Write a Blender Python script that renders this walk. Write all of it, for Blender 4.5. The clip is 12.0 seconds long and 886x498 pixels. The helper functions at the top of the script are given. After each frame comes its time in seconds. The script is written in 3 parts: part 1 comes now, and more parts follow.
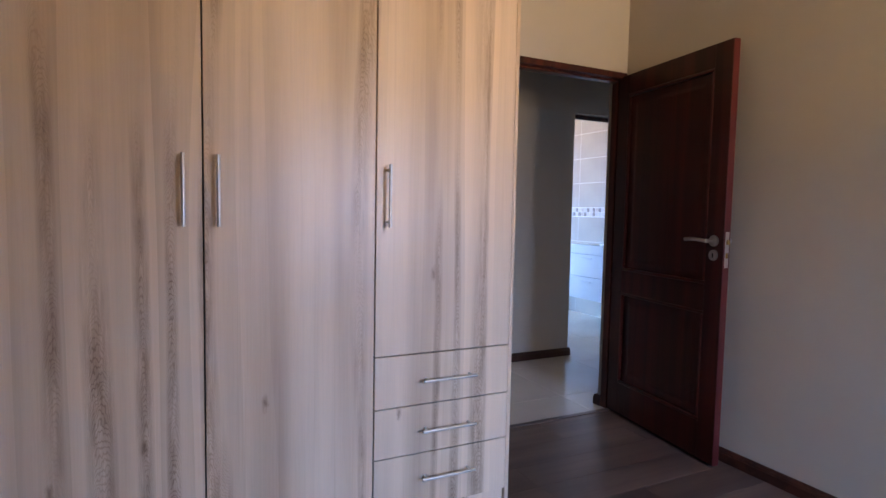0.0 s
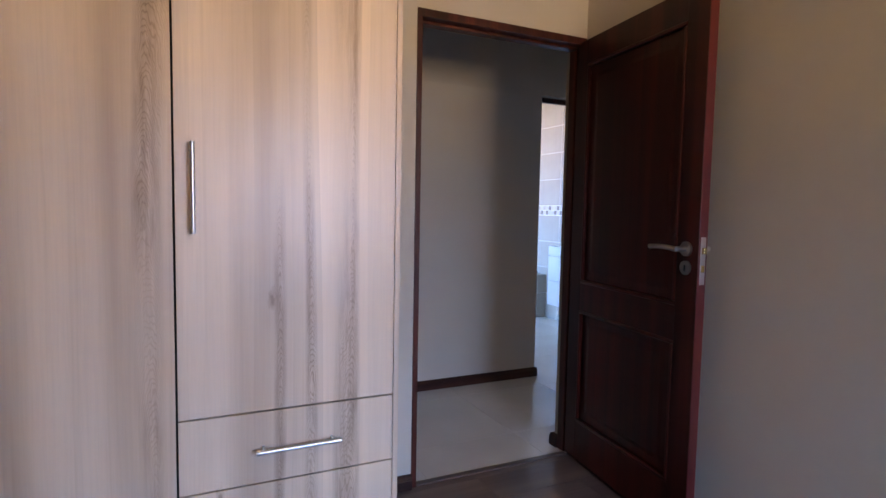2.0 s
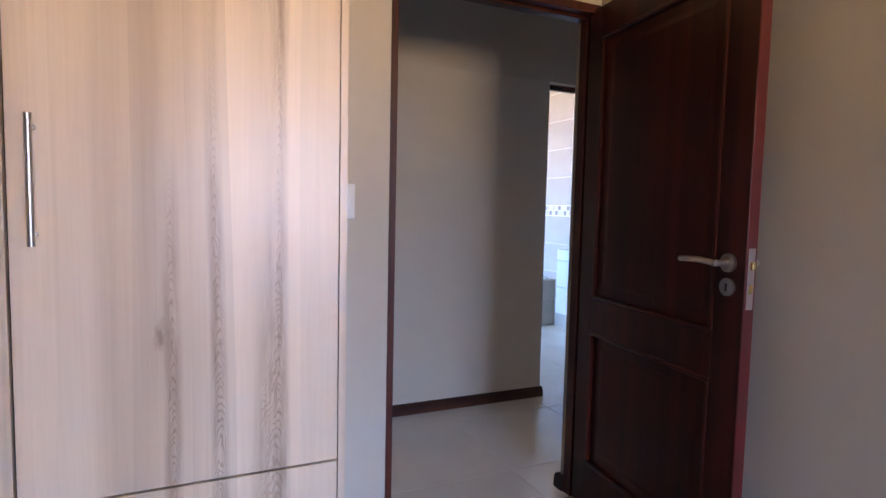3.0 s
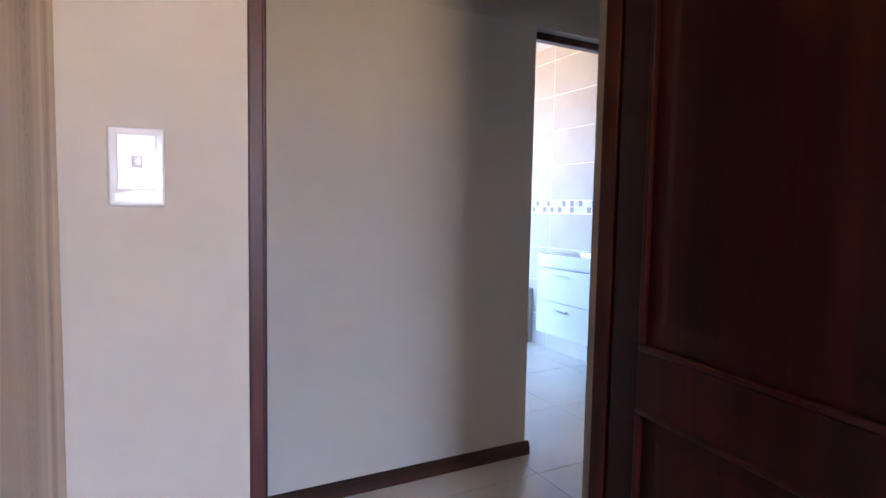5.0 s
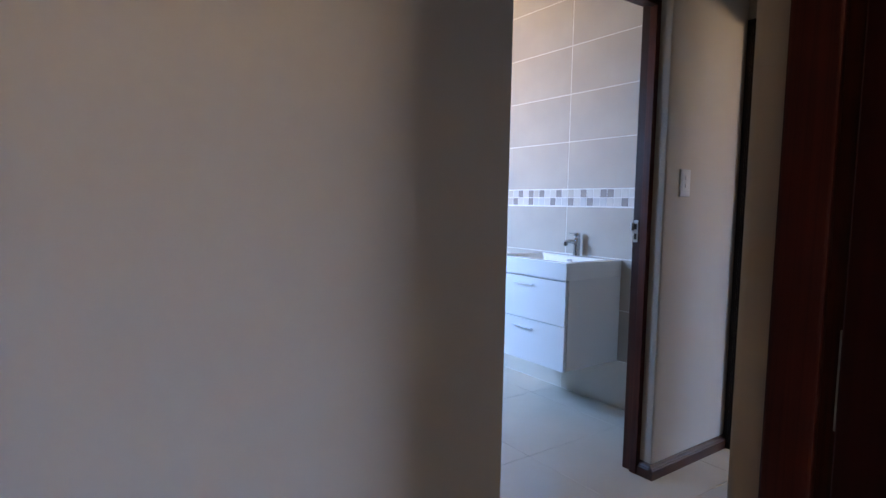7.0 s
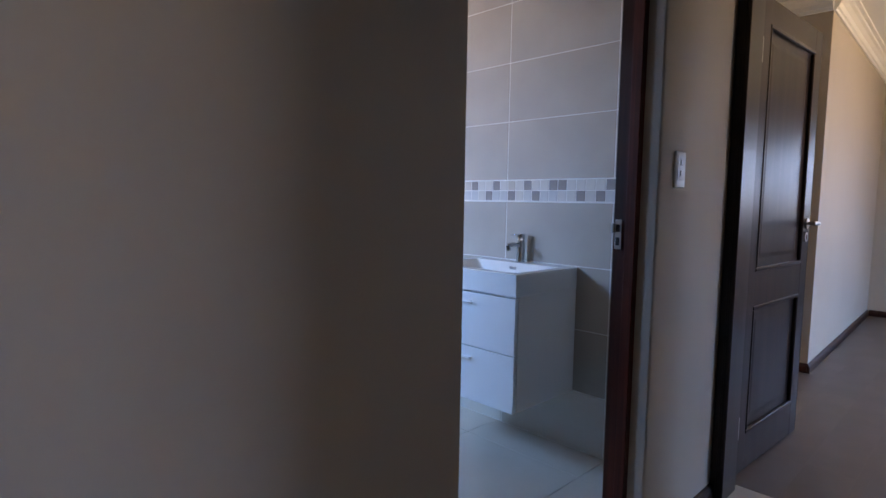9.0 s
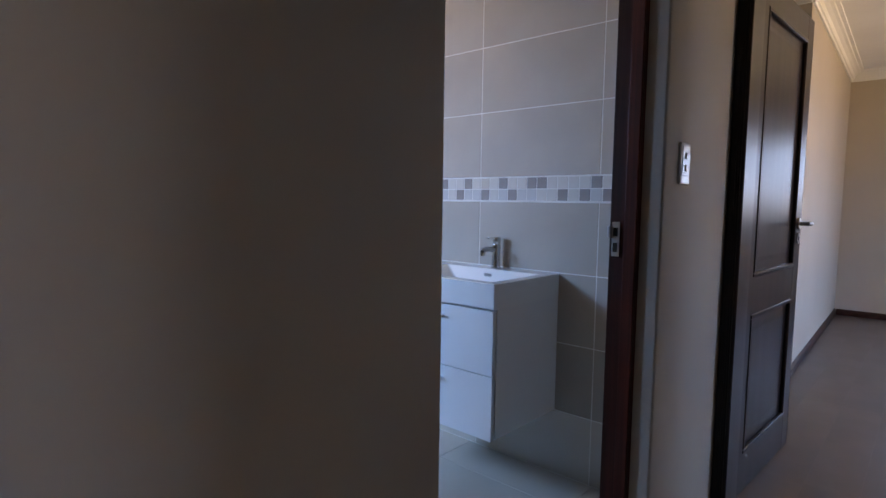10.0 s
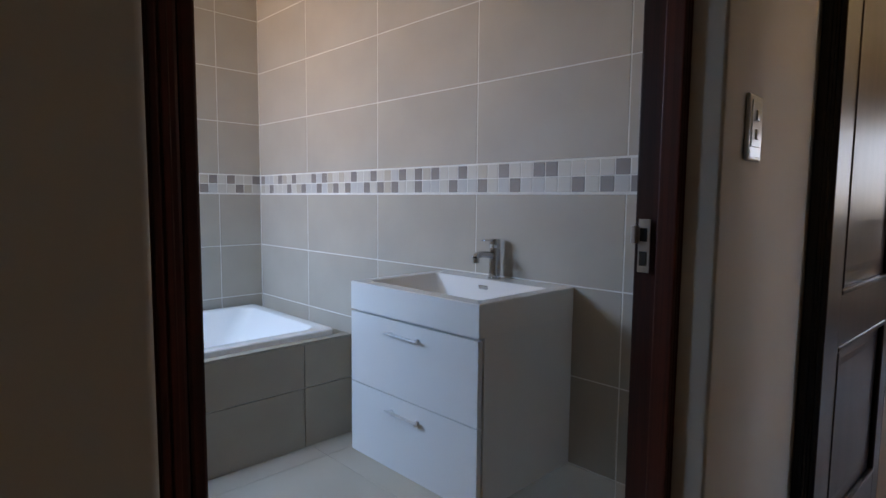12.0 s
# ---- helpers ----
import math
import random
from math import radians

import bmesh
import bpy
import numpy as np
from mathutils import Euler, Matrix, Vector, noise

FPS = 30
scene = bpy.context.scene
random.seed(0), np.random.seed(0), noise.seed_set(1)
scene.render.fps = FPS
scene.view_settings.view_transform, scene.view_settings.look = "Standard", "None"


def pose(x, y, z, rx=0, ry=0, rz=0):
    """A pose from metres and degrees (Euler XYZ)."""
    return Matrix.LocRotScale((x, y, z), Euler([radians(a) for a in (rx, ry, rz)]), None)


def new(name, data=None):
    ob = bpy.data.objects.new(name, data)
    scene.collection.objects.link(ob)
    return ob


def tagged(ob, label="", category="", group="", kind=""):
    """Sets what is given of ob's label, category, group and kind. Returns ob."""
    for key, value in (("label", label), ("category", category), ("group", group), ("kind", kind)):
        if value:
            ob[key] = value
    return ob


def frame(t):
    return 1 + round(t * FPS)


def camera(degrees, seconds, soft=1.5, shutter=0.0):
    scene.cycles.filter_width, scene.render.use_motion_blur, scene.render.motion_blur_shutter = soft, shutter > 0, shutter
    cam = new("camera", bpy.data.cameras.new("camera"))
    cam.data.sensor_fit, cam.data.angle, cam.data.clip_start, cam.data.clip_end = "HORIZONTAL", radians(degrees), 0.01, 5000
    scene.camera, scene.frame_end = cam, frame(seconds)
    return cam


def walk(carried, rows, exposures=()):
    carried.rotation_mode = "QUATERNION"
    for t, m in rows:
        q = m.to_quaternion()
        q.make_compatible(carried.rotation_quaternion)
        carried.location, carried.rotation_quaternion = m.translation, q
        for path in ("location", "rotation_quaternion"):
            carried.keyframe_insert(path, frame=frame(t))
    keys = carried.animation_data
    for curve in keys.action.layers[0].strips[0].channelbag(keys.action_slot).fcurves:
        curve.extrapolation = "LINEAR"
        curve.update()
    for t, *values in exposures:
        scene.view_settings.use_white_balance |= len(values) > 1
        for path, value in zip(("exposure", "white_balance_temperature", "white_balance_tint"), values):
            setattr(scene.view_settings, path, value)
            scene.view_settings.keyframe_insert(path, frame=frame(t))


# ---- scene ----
cam = camera(77.3, 12.0)
PATH = [
    (0, -0.550, -0.713, 1.216, -25.93, -3.87, -1.08),
    (0.5, -0.397, -0.625, 1.216, -26.15, -3.99, -1.09),
    (1, -0.233, -0.535, 1.231, -26.16, -4.01, -1.00),
    (1.5, -0.051, -0.423, 1.224, -26.15, -4.00, -1.11),
    (2, 0.122, -0.331, 1.225, -25.32, -4.04, -1.05),
    (2.5, 0.271, -0.183, 1.217, -24.09, -4.04, -1.19),
    (3, 0.403, 0.013, 1.235, -24.16, -4.17, -1.27),
    (3.2, 0.453, 0.097, 1.225, -24.46, -4.15, -1.65),
    (4.8, 0.847, 0.787, 1.195, -27.11, -4.21, -1.09),
    (5, 0.878, 0.890, 1.198, -27.82, -4.07, -1.08),
    (5.5, 0.965, 1.098, 1.182, -29.79, -4.31, -1.38),
    (6, 1.065, 1.271, 1.189, -31.23, -4.38, -1.05),
    (6.5, 1.162, 1.472, 1.184, -33.01, -4.48, -1.01),
    (8.5, 1.581, 2.162, 1.187, -42.33, -4.90, -0.95),
    (9, 1.686, 2.287, 1.178, -44.53, -4.88, -0.95),
    (9.5, 1.785, 2.422, 1.188, -46.56, -4.81, -0.87),
    (10, 1.881, 2.499, 1.178, -48.18, -4.84, -0.80),
    (10.5, 2.019, 2.563, 1.169, -49.32, -4.72, -0.69),
    (11, 2.140, 2.612, 1.162, -49.10, -4.86, -0.67),
    (11.5, 2.268, 2.663, 1.153, -47.75, -4.97, -0.66),
    (12, 2.398, 2.713, 1.161, -44.50, -5.07, -0.52),
]
# auto exposure and white balance of the walker's camera: seconds, stops, kelvin, tint
EXPOSURE = [(0, -0.40, 7200, 20), (1.0, -0.42, 7200, 20), (2.0, -0.42, 7300, 20), (2.5, -0.30, 7200, 20), (3.2, 0.0, 7500, 20), (5.0, 0.39, 7500, 19), (5.5, 0.30, 7800, 18), (6.5, -0.06, 7800, 18), (8.5, -0.92, 7700, 20), (10.5, -1.10, 8400, 20), (11.5, -1.16, 9900, 19), (12, -1.35, 11200, 19)]
walk(cam, [(t, pose(x, y, z, 90 + pitch, roll, yaw)) for t, x, y, z, yaw, pitch, roll in PATH], EXPOSURE)

# ---- plan, in metres ----
CEIL = 2.62          # ceiling height
DOOR_WALL = 1.853    # bedroom face of the wall with the bedroom door
WALL_T = 0.134       # thickness of that wall
HALL = 3.05          # passage wall, face towards the bedroom
BATH_WALL_T = 0.14
RIGHT = 1.908        # bedroom wall behind the open door
BACK = -2.6          # bedroom wall behind the walker
LEFT = -1.66
END = 3.975          # wall at the end of the passage
TILE_X = 3.963       # tiled wall behind the washstand
BATH_FAR = 5.873
BATH_LEFT = 1.9
WARD = 1.192         # front of the wardrobe
WARD_R = 0.703       # its right end
HEAD = 2.03          # height of door openings

# ---- light ----
world = bpy.data.worlds.new("sky_world")
scene.world = world
world.use_nodes = True
nt = world.node_tree
sky = nt.nodes.new("ShaderNodeTexSky")
sky.sky_type, sky.sun_disc, sky.sun_elevation, sky.sun_rotation = "NISHITA", False, radians(48), radians(200)
nt.nodes["Background"].inputs["Strength"].default_value = 0.05
nt.links.new(sky.outputs["Color"], nt.nodes["Background"].inputs["Color"])


def window_light(name, x, y, z, turn, w, h, sky_watts, ground_watts, spread, level_watts, level=(0.74, 0.84, 1.0)):
    """Daylight in a window's opening: cool from the sky above, warm from the sunlit ground below, pale from the bright horizon."""
    for kind, tilt, watts, colour, spread in (("sky", 39, sky_watts, (0.18, 0.45, 1.0), spread), ("ground", 142, ground_watts, (1.0, 0.77, 0.40), spread), ("horizon", 90, level_watts, level, 80)):
        d = bpy.data.lights.new(name + "_" + kind, "AREA")
        d.shape, d.size, d.size_y, d.energy, d.color = "RECTANGLE", w, h * 0.8, watts, colour
        d.spread = radians(spread)
        ob = new(name + "_" + kind, d)
        ob.matrix_world = pose(x, y, z, 0, 0, turn) @ pose(0, 0, {"sky": 0.0, "ground": -0.02, "horizon": -0.01}[kind], tilt, 0, 0)


# middle along the wall, middle height, width, height of each window
BED_WIN = (1.18, 1.47, 1.1, 1.2)
ROOM_WIN = (1.5, 1.55, 1.6, 1.2)
ROOM_WIN_B = (6.6, 1.5, 1.8, 1.3)
BATH_WIN = (5.18, 1.70, 0.8, 0.9)
ROOM_END, ROOM_BACK = 9.30, -0.6
window_light("daylight_bedroom", BED_WIN[0], BACK - 0.38, BED_WIN[1], 0, BED_WIN[2], BED_WIN[3], 176, 104, 112, 6.5, (1.0, 0.90, 0.80))
window_light("daylight_second_room", ROOM_END + 0.38, ROOM_WIN[0], ROOM_WIN[1], 90, ROOM_WIN[2], ROOM_WIN[3], 60, 8, 130, 8)
window_light("daylight_second_room_side", ROOM_WIN_B[0], ROOM_BACK - 0.38, ROOM_WIN_B[1], 0, ROOM_WIN_B[2], ROOM_WIN_B[3], 235, 170, 130, 5)
window_light("daylight_bathroom", BATH_LEFT - 0.38, BATH_WIN[0], BATH_WIN[1], -90, BATH_WIN[2], BATH_WIN[3], 208, 45, 148, 5.0, (1.0, 0.92, 0.84))
# ---- materials ----


def material(name, rough=0.5, metal=0.0):
    m = bpy.data.materials.new(name)
    m.use_nodes = True
    b = m.node_tree.nodes["Principled BSDF"]
    b.inputs["Roughness"].default_value, b.inputs["Metallic"].default_value = rough, metal
    return m, m.node_tree, b


def node(tree, kind, **inputs):
    n = tree.nodes.new("ShaderNode" + kind)
    for k, v in inputs.items():
        n.inputs[k.replace("_", " ")].default_value = v
    return n


def ramp(tree, fac, stops):
    r = tree.nodes.new("ShaderNodeValToRGB")
    e = r.color_ramp.elements
    while len(e) < len(stops):
        e.new(0.5)
    for i, (pos, c) in enumerate(stops):
        e[i].position, e[i].color = pos, (*c, 1)
    tree.links.new(fac, r.inputs["Fac"])
    return r


def coords(tree, scale):
    t = tree.nodes.new("ShaderNodeTexCoord")
    m = tree.nodes.new("ShaderNodeMapping")
    m.inputs["Scale"].default_value = scale
    tree.links.new(t.outputs["Object"], m.inputs["Vector"])
    return m


def bump(tree, b, height, strength, distance=0.002):
    n = tree.nodes.new("ShaderNodeBump")
    n.inputs["Strength"].default_value, n.inputs["Distance"].default_value = strength, distance
    tree.links.new(height, n.inputs["Height"])
    tree.links.new(n.outputs["Normal"], b.inputs["Normal"])


def mix(tree, fac, a, b, blend="MIX"):
    n = tree.nodes.new("ShaderNodeMix")
    n.data_type, n.blend_type = "RGBA", blend
    if isinstance(fac, float):
        n.inputs[0].default_value = fac
    else:
        tree.links.new(fac, n.inputs[0])
    for k, v in ((6, a), (7, b)):
        if isinstance(v, tuple):
            n.inputs[k].default_value = (*v, 1)
        else:
            tree.links.new(v, n.inputs[k])
    return n.outputs[2]


def mottled(name, dark, light, scale, rough, bumpy=0.2, fine=220.0, metal=0.0):
    """A plain surface with faint clouds and a fine grain."""
    m, tree, b = material(name, rough, metal)
    c = coords(tree, (1, 1, 1))
    n = node(tree, "TexNoise", Scale=scale, Detail=4.0)
    tree.links.new(c.outputs[0], n.inputs["Vector"])
    r = ramp(tree, n.outputs["Fac"], [(0.3, dark), (0.7, light)])
    tree.links.new(r.outputs["Color"], b.inputs["Base Color"])
    g = node(tree, "TexNoise", Scale=fine, Detail=2.0)
    tree.links.new(c.outputs[0], g.inputs["Vector"])
    bump(tree, b, g.outputs["Fac"], bumpy)
    return m


def wood(name, dark, mid, light, along, rough, stretch=14.0, coat=0.0, contrast=1.0, rings=0.5, gloss=0.5):
    """Grain that runs along one axis: wide streaks, fine fibres, cathedral figure."""
    m, tree, b = material(name, rough)
    sc = [stretch] * 3
    sc["xyz".index(along)] = 0.55
    c = coords(tree, sc)
    info = tree.nodes.new("ShaderNodeObjectInfo")
    off = tree.nodes.new("ShaderNodeVectorMath")
    off.operation = "SCALE"
    off.inputs[0].default_value = (31.0, 17.0, 23.0)
    tree.links.new(info.outputs["Random"], off.inputs["Scale"])
    add = tree.nodes.new("ShaderNodeVectorMath")
    tree.links.new(c.outputs[0], add.inputs[0])
    tree.links.new(off.outputs[0], add.inputs[1])
    wide = node(tree, "TexNoise", Scale=0.55, Detail=2.0, Distortion=0.4)
    fine = node(tree, "TexNoise", Scale=6.0, Detail=6.0, Roughness=0.7)
    knot = node(tree, "TexNoise", Scale=1.3, Detail=5.0, Distortion=1.6)
    for n in (wide, fine, knot):
        tree.links.new(add.outputs[0], n.inputs["Vector"])
    col = ramp(tree, wide.outputs["Fac"], [(0.32, dark), (0.5, mid), (0.66, light)]).outputs["Color"]
    streak = ramp(tree, knot.outputs["Fac"], [(0.44, (1, 1, 1)), (0.5, (1 - 0.32 * contrast,) * 3), (0.56, (1, 1, 1))]).outputs["Color"]
    col = mix(tree, rings, col, streak, "MULTIPLY")
    fib = ramp(tree, fine.outputs["Fac"], [(0.3, (1 - 0.25 * contrast,) * 3), (0.62, (1, 1, 1))]).outputs["Color"]
    col = mix(tree, 0.6, col, fib, "MULTIPLY")
    tree.links.new(col, b.inputs["Base Color"])
    b.inputs["Coat Weight"].default_value = coat
    b.inputs["Specular IOR Level"].default_value = gloss
    b.inputs["Coat Roughness"].default_value = 0.12
    bump(tree, b, fine.outputs["Fac"], 0.12, 0.001)
    return m


PLASTER = mottled("plaster_beige", (0.445, 0.390, 0.325), (0.485, 0.425, 0.357), 1.3, 0.72, 0.12, 90.0)
CEILING = mottled("ceiling_white", (0.76, 0.75, 0.72), (0.82, 0.81, 0.78), 2.0, 0.8, 0.1)
DOOR_WOOD = wood("mahogany_varnish", (0.026, 0.0040, 0.0030), (0.041, 0.0062, 0.0044), (0.064, 0.0096, 0.0064), "z", 0.36, 26.0, 0.0, 0.8, 0.4, 0.25)
DOOR_DARK = wood("dark_brown_varnish", (0.018, 0.010, 0.009), (0.028, 0.016, 0.014), (0.040, 0.023, 0.020), "z", 0.29, 26.0, 0.0, 0.7, 0.4, 0.25)
FRAME_WOOD = wood("frame_varnish", (0.029, 0.0056, 0.0038), (0.058, 0.0105, 0.0066), (0.100, 0.019, 0.0105), "z", 0.42, 26.0, 0.0, 1.2, 0.7, 0.3)
SKIRT_WOOD = wood("skirting_varnish", (0.025, 0.009, 0.007), (0.042, 0.014, 0.010), (0.065, 0.021, 0.014), "x", 0.35, 26.0, 0.04, 0.8, 0.4, 0.3)


def calc(tree, op, a, b=0.0, c=0.0):
    """A sum on sockets or numbers."""
    n = tree.nodes.new("ShaderNodeMath")
    n.operation = op
    for k, v in enumerate((a, b, c)):
        if isinstance(v, (int, float)):
            n.inputs[k].default_value = v
        else:
            tree.links.new(v, n.inputs[k])
    return n.outputs[0]


def dice(tree, seed):
    n = tree.nodes.new("ShaderNodeTexWhiteNoise")
    n.noise_dimensions = "1D"
    tree.links.new(seed, n.inputs["W"])
    return n.outputs["Value"]


def oak_laminate():
    """Printed grey oak: strips of different tone, dark hearts with nested arches, hair lines, fibre, a few knots."""
    m, tree, b = material("grey_oak_laminate", 0.38)

    def field(scale, **inputs):
        n = node(tree, "TexNoise", Scale=1.0, **inputs)
        tree.links.new(coords(tree, scale).outputs[0], n.inputs["Vector"])
        return n.outputs["Fac"]

    t = tree.nodes.new("ShaderNodeTexCoord")
    sep = tree.nodes.new("ShaderNodeSeparateXYZ")
    tree.links.new(t.outputs["Object"], sep.inputs[0])
    x, z = calc(tree, "ADD", sep.outputs["X"], calc(tree, "MULTIPLY", sep.outputs["Y"], 0.9)), sep.outputs["Z"]
    # strips about eleven centimetres wide, their edges wandering a little
    sway = calc(tree, "MULTIPLY", calc(tree, "SUBTRACT", field((5.0, 5.0, 0.30), Detail=1.0), 0.5), 2.2)
    xs = calc(tree, "ADD", calc(tree, "MULTIPLY", x, 8.3), sway)
    cell = calc(tree, "FLOOR", xs)
    r1, r2 = dice(tree, cell), dice(tree, calc(tree, "ADD", cell, 57.3))
    u = calc(tree, "SUBTRACT", calc(tree, "FRACT", xs), calc(tree, "MULTIPLY_ADD", r2, 0.34, 0.33))
    u2 = calc(tree, "MULTIPLY", u, u)
    # a soft tone for each strip under broad bands
    col = ramp(tree, field((6.0, 6.0, 0.22), Detail=2.2, Roughness=0.55), [(0.34, (0.47, 0.335, 0.236)), (0.44, (0.60, 0.445, 0.325)), (0.54, (0.69, 0.523, 0.390)), (0.66, (0.75, 0.580, 0.440))]).outputs["Color"]
    tone = ramp(tree, r1, [(0.0, (0.84, 0.825, 0.81)), (0.5, (0.96, 0.955, 0.95)), (1.0, (1.07, 1.07, 1.07))]).outputs["Color"]
    col = mix(tree, 1.0, col, tone, "MULTIPLY")
    # dark heart of some strips, broken up along its length
    along = ramp(tree, field((2.6, 2.6, 0.85), Detail=1.5), [(0.37, (0, 0, 0)), (0.52, (1, 1, 1))]).outputs["Color"]
    wide = calc(tree, "SUBTRACT", 1.0, calc(tree, "MULTIPLY", u2, 17.0))
    heart = calc(tree, "MULTIPLY", calc(tree, "MAXIMUM", wide, 0.0), calc(tree, "GREATER_THAN", r2, 0.22))
    heart = calc(tree, "MULTIPLY", heart, along)
    ragged = calc(tree, "MULTIPLY", heart, calc(tree, "MULTIPLY_ADD", field((70.0, 70.0, 5.0), Detail=4.0, Roughness=0.7), 2.4, -0.55))
    col = mix(tree, ragged, col, mix(tree, 1.0, col, (0.50, 0.435, 0.385), "MULTIPLY"))
    # nested arches inside the heart
    wob = calc(tree, "MULTIPLY", calc(tree, "SUBTRACT", field((22.0, 22.0, 6.0), Detail=3.0, Roughness=0.6), 0.5), 0.20)
    height = calc(tree, "ADD", calc(tree, "MULTIPLY_ADD", u2, calc(tree, "MULTIPLY_ADD", r1, 5.0, 1.2), z), wob)
    rings = calc(tree, "SINE", calc(tree, "MULTIPLY", height, 290.0))
    lines = ramp(tree, rings, [(0.25, (0, 0, 0)), (0.95, (1, 1, 1))]).outputs["Color"]
    lines = calc(tree, "MULTIPLY", calc(tree, "MULTIPLY", lines, heart), calc(tree, "MULTIPLY_ADD", field((12.0, 12.0, 3.0), Detail=1.0), 1.6, -0.15))
    col = mix(tree, lines, col, mix(tree, 1.0, col, (0.60, 0.53, 0.47), "MULTIPLY"))
    # hair lines and fibre
    thin = ramp(tree, field((55.0, 55.0, 0.6), Detail=3.0, Roughness=0.6), [(0.60, (1, 1, 1)), (0.74, (0.76, 0.71, 0.66))]).outputs["Color"]
    col = mix(tree, 0.32, col, thin, "MULTIPLY")
    fibre = field((170.0, 170.0, 4.0), Detail=4.0, Roughness=0.7)
    fib = ramp(tree, fibre, [(0.3, (0.86, 0.85, 0.84)), (0.6, (1, 1, 1))]).outputs["Color"]
    col = mix(tree, 0.5, col, fib, "MULTIPLY")
    # sparse knots
    v = node(tree, "TexVoronoi", Scale=1.0)
    v.voronoi_dimensions = "2D"
    flat = tree.nodes.new("ShaderNodeCombineXYZ")
    tree.links.new(calc(tree, "MULTIPLY", x, 4.6), flat.inputs["X"])
    tree.links.new(calc(tree, "MULTIPLY", z, 1.7), flat.inputs["Y"])
    tree.links.new(flat.outputs[0], v.inputs["Vector"])
    spot = calc(tree, "ADD", v.outputs["Distance"], calc(tree, "MULTIPLY", calc(tree, "SUBTRACT", field((110.0, 110.0, 45.0), Detail=3.0), 0.5), 0.09))
    kn = ramp(tree, spot, [(0.012, (0.42, 0.34, 0.29)), (0.030, (0.72, 0.67, 0.63)), (0.060, (1, 1, 1))]).outputs["Color"]
    col = mix(tree, calc(tree, "MULTIPLY", calc(tree, "GREATER_THAN", v.outputs["Color"], 0.58), 0.85), col, kn, "MULTIPLY")
    tree.links.new(col, b.inputs["Base Color"])
    bump(tree, b, fibre, 0.08, 0.0008)
    b.inputs["Specular IOR Level"].default_value = 0.7
    return m


OAK = oak_laminate()
LAMINATE = wood("floor_laminate", (0.066, 0.041, 0.033), (0.098, 0.061, 0.049), (0.130, 0.084, 0.066), "x", 0.38, 10.0, 0.0, 0.9, 0.6)
CARPET = mottled("floor_taupe", (0.105, 0.078, 0.066), (0.14, 0.107, 0.092), 3.0, 0.42, 0.06)
FLOOR_TILE = mottled("floor_tile_cream", (0.53, 0.478, 0.41), (0.59, 0.533, 0.46), 2.5, 0.22, 0.04)
WALL_TILE = mottled("wall_tile_taupe", (0.37, 0.325, 0.275), (0.42, 0.37, 0.315), 3.0, 0.5, 0.05)
FLOOR_GROUT = mottled("floor_grout", (0.46, 0.41, 0.355), (0.51, 0.46, 0.40), 8.0, 0.8)
GROUT = mottled("grout_white", (0.68, 0.66, 0.62), (0.78, 0.76, 0.72), 8.0, 0.8)
WHITE = mottled("white_lacquer", (0.80, 0.80, 0.80), (0.83, 0.83, 0.83), 2.0, 0.07, 0.0)
CERAMIC = mottled("white_ceramic", (0.82, 0.82, 0.81), (0.85, 0.85, 0.84), 2.0, 0.08, 0.0)
PLASTIC = mottled("white_plastic", (0.66, 0.66, 0.66), (0.70, 0.70, 0.70), 3.0, 0.16, 0.0)
CHROME = mottled("chrome", (0.56, 0.57, 0.59), (0.62, 0.63, 0.65), 4.0, 0.05, 0.0, 100.0, 1.0)
STEEL = mottled("brushed_steel", (0.55, 0.53, 0.51), (0.64, 0.62, 0.60), 30.0, 0.28, 0.05, 200.0, 1.0)
SATIN = mottled("satin_chrome", (0.74, 0.75, 0.77), (0.80, 0.81, 0.83), 20.0, 0.38, 0.02, 200.0, 0.7)
BRASS = mottled("brass", (0.70, 0.52, 0.22), (0.78, 0.60, 0.28), 30.0, 0.25, 0.02, 200.0, 1.0)
EDGE_RED = wood("mahogany_edge", (0.065, 0.006, 0.006), (0.09, 0.008, 0.008), (0.12, 0.011, 0.010), "z", 0.3, 26.0, 0.3, 0.5, 0.3)
# door mahogany made redder and lighter to paint the mouldings' edge highlight
MOULDING_LIT = wood("mahogany_moulding_lit", (0.030, 0.0044, 0.0034), (0.046, 0.0066, 0.0048), (0.070, 0.0100, 0.0068), "z", 0.32, 26.0, 0.03, 0.6, 0.3, 0.3)
MOSAIC = [mottled("mosaic_cream", (0.50, 0.46, 0.41), (0.56, 0.52, 0.47), 9.0, 0.5, 0.03), mottled("mosaic_grey", (0.44, 0.43, 0.42), (0.50, 0.49, 0.475), 9.0, 0.5, 0.03), mottled("mosaic_dark", (0.19, 0.16, 0.145), (0.24, 0.205, 0.185), 9.0, 0.5, 0.03), mottled("mosaic_beige", (0.42, 0.36, 0.295), (0.47, 0.41, 0.34), 9.0, 0.5, 0.03)]
SAND = mottled("sandy_ground", (0.34, 0.27, 0.19), (0.44, 0.36, 0.26), 0.8, 0.9)
# near-black that paints the shade inside slots, keyholes and door gaps
GAP_SHADE = mottled("gap_shade", (0.012, 0.01, 0.009), (0.02, 0.017, 0.015), 20.0, 0.7)

GLASS, _tree, _b = material("window_glass", 0.02)
_b.inputs["Transmission Weight"].default_value = 1.0
_b.inputs["IOR"].default_value = 1.45

WALL_TILE.node_tree.nodes["Principled BSDF"].inputs["Specular IOR Level"].default_value = 0.3

# ---- geometry helpers ----


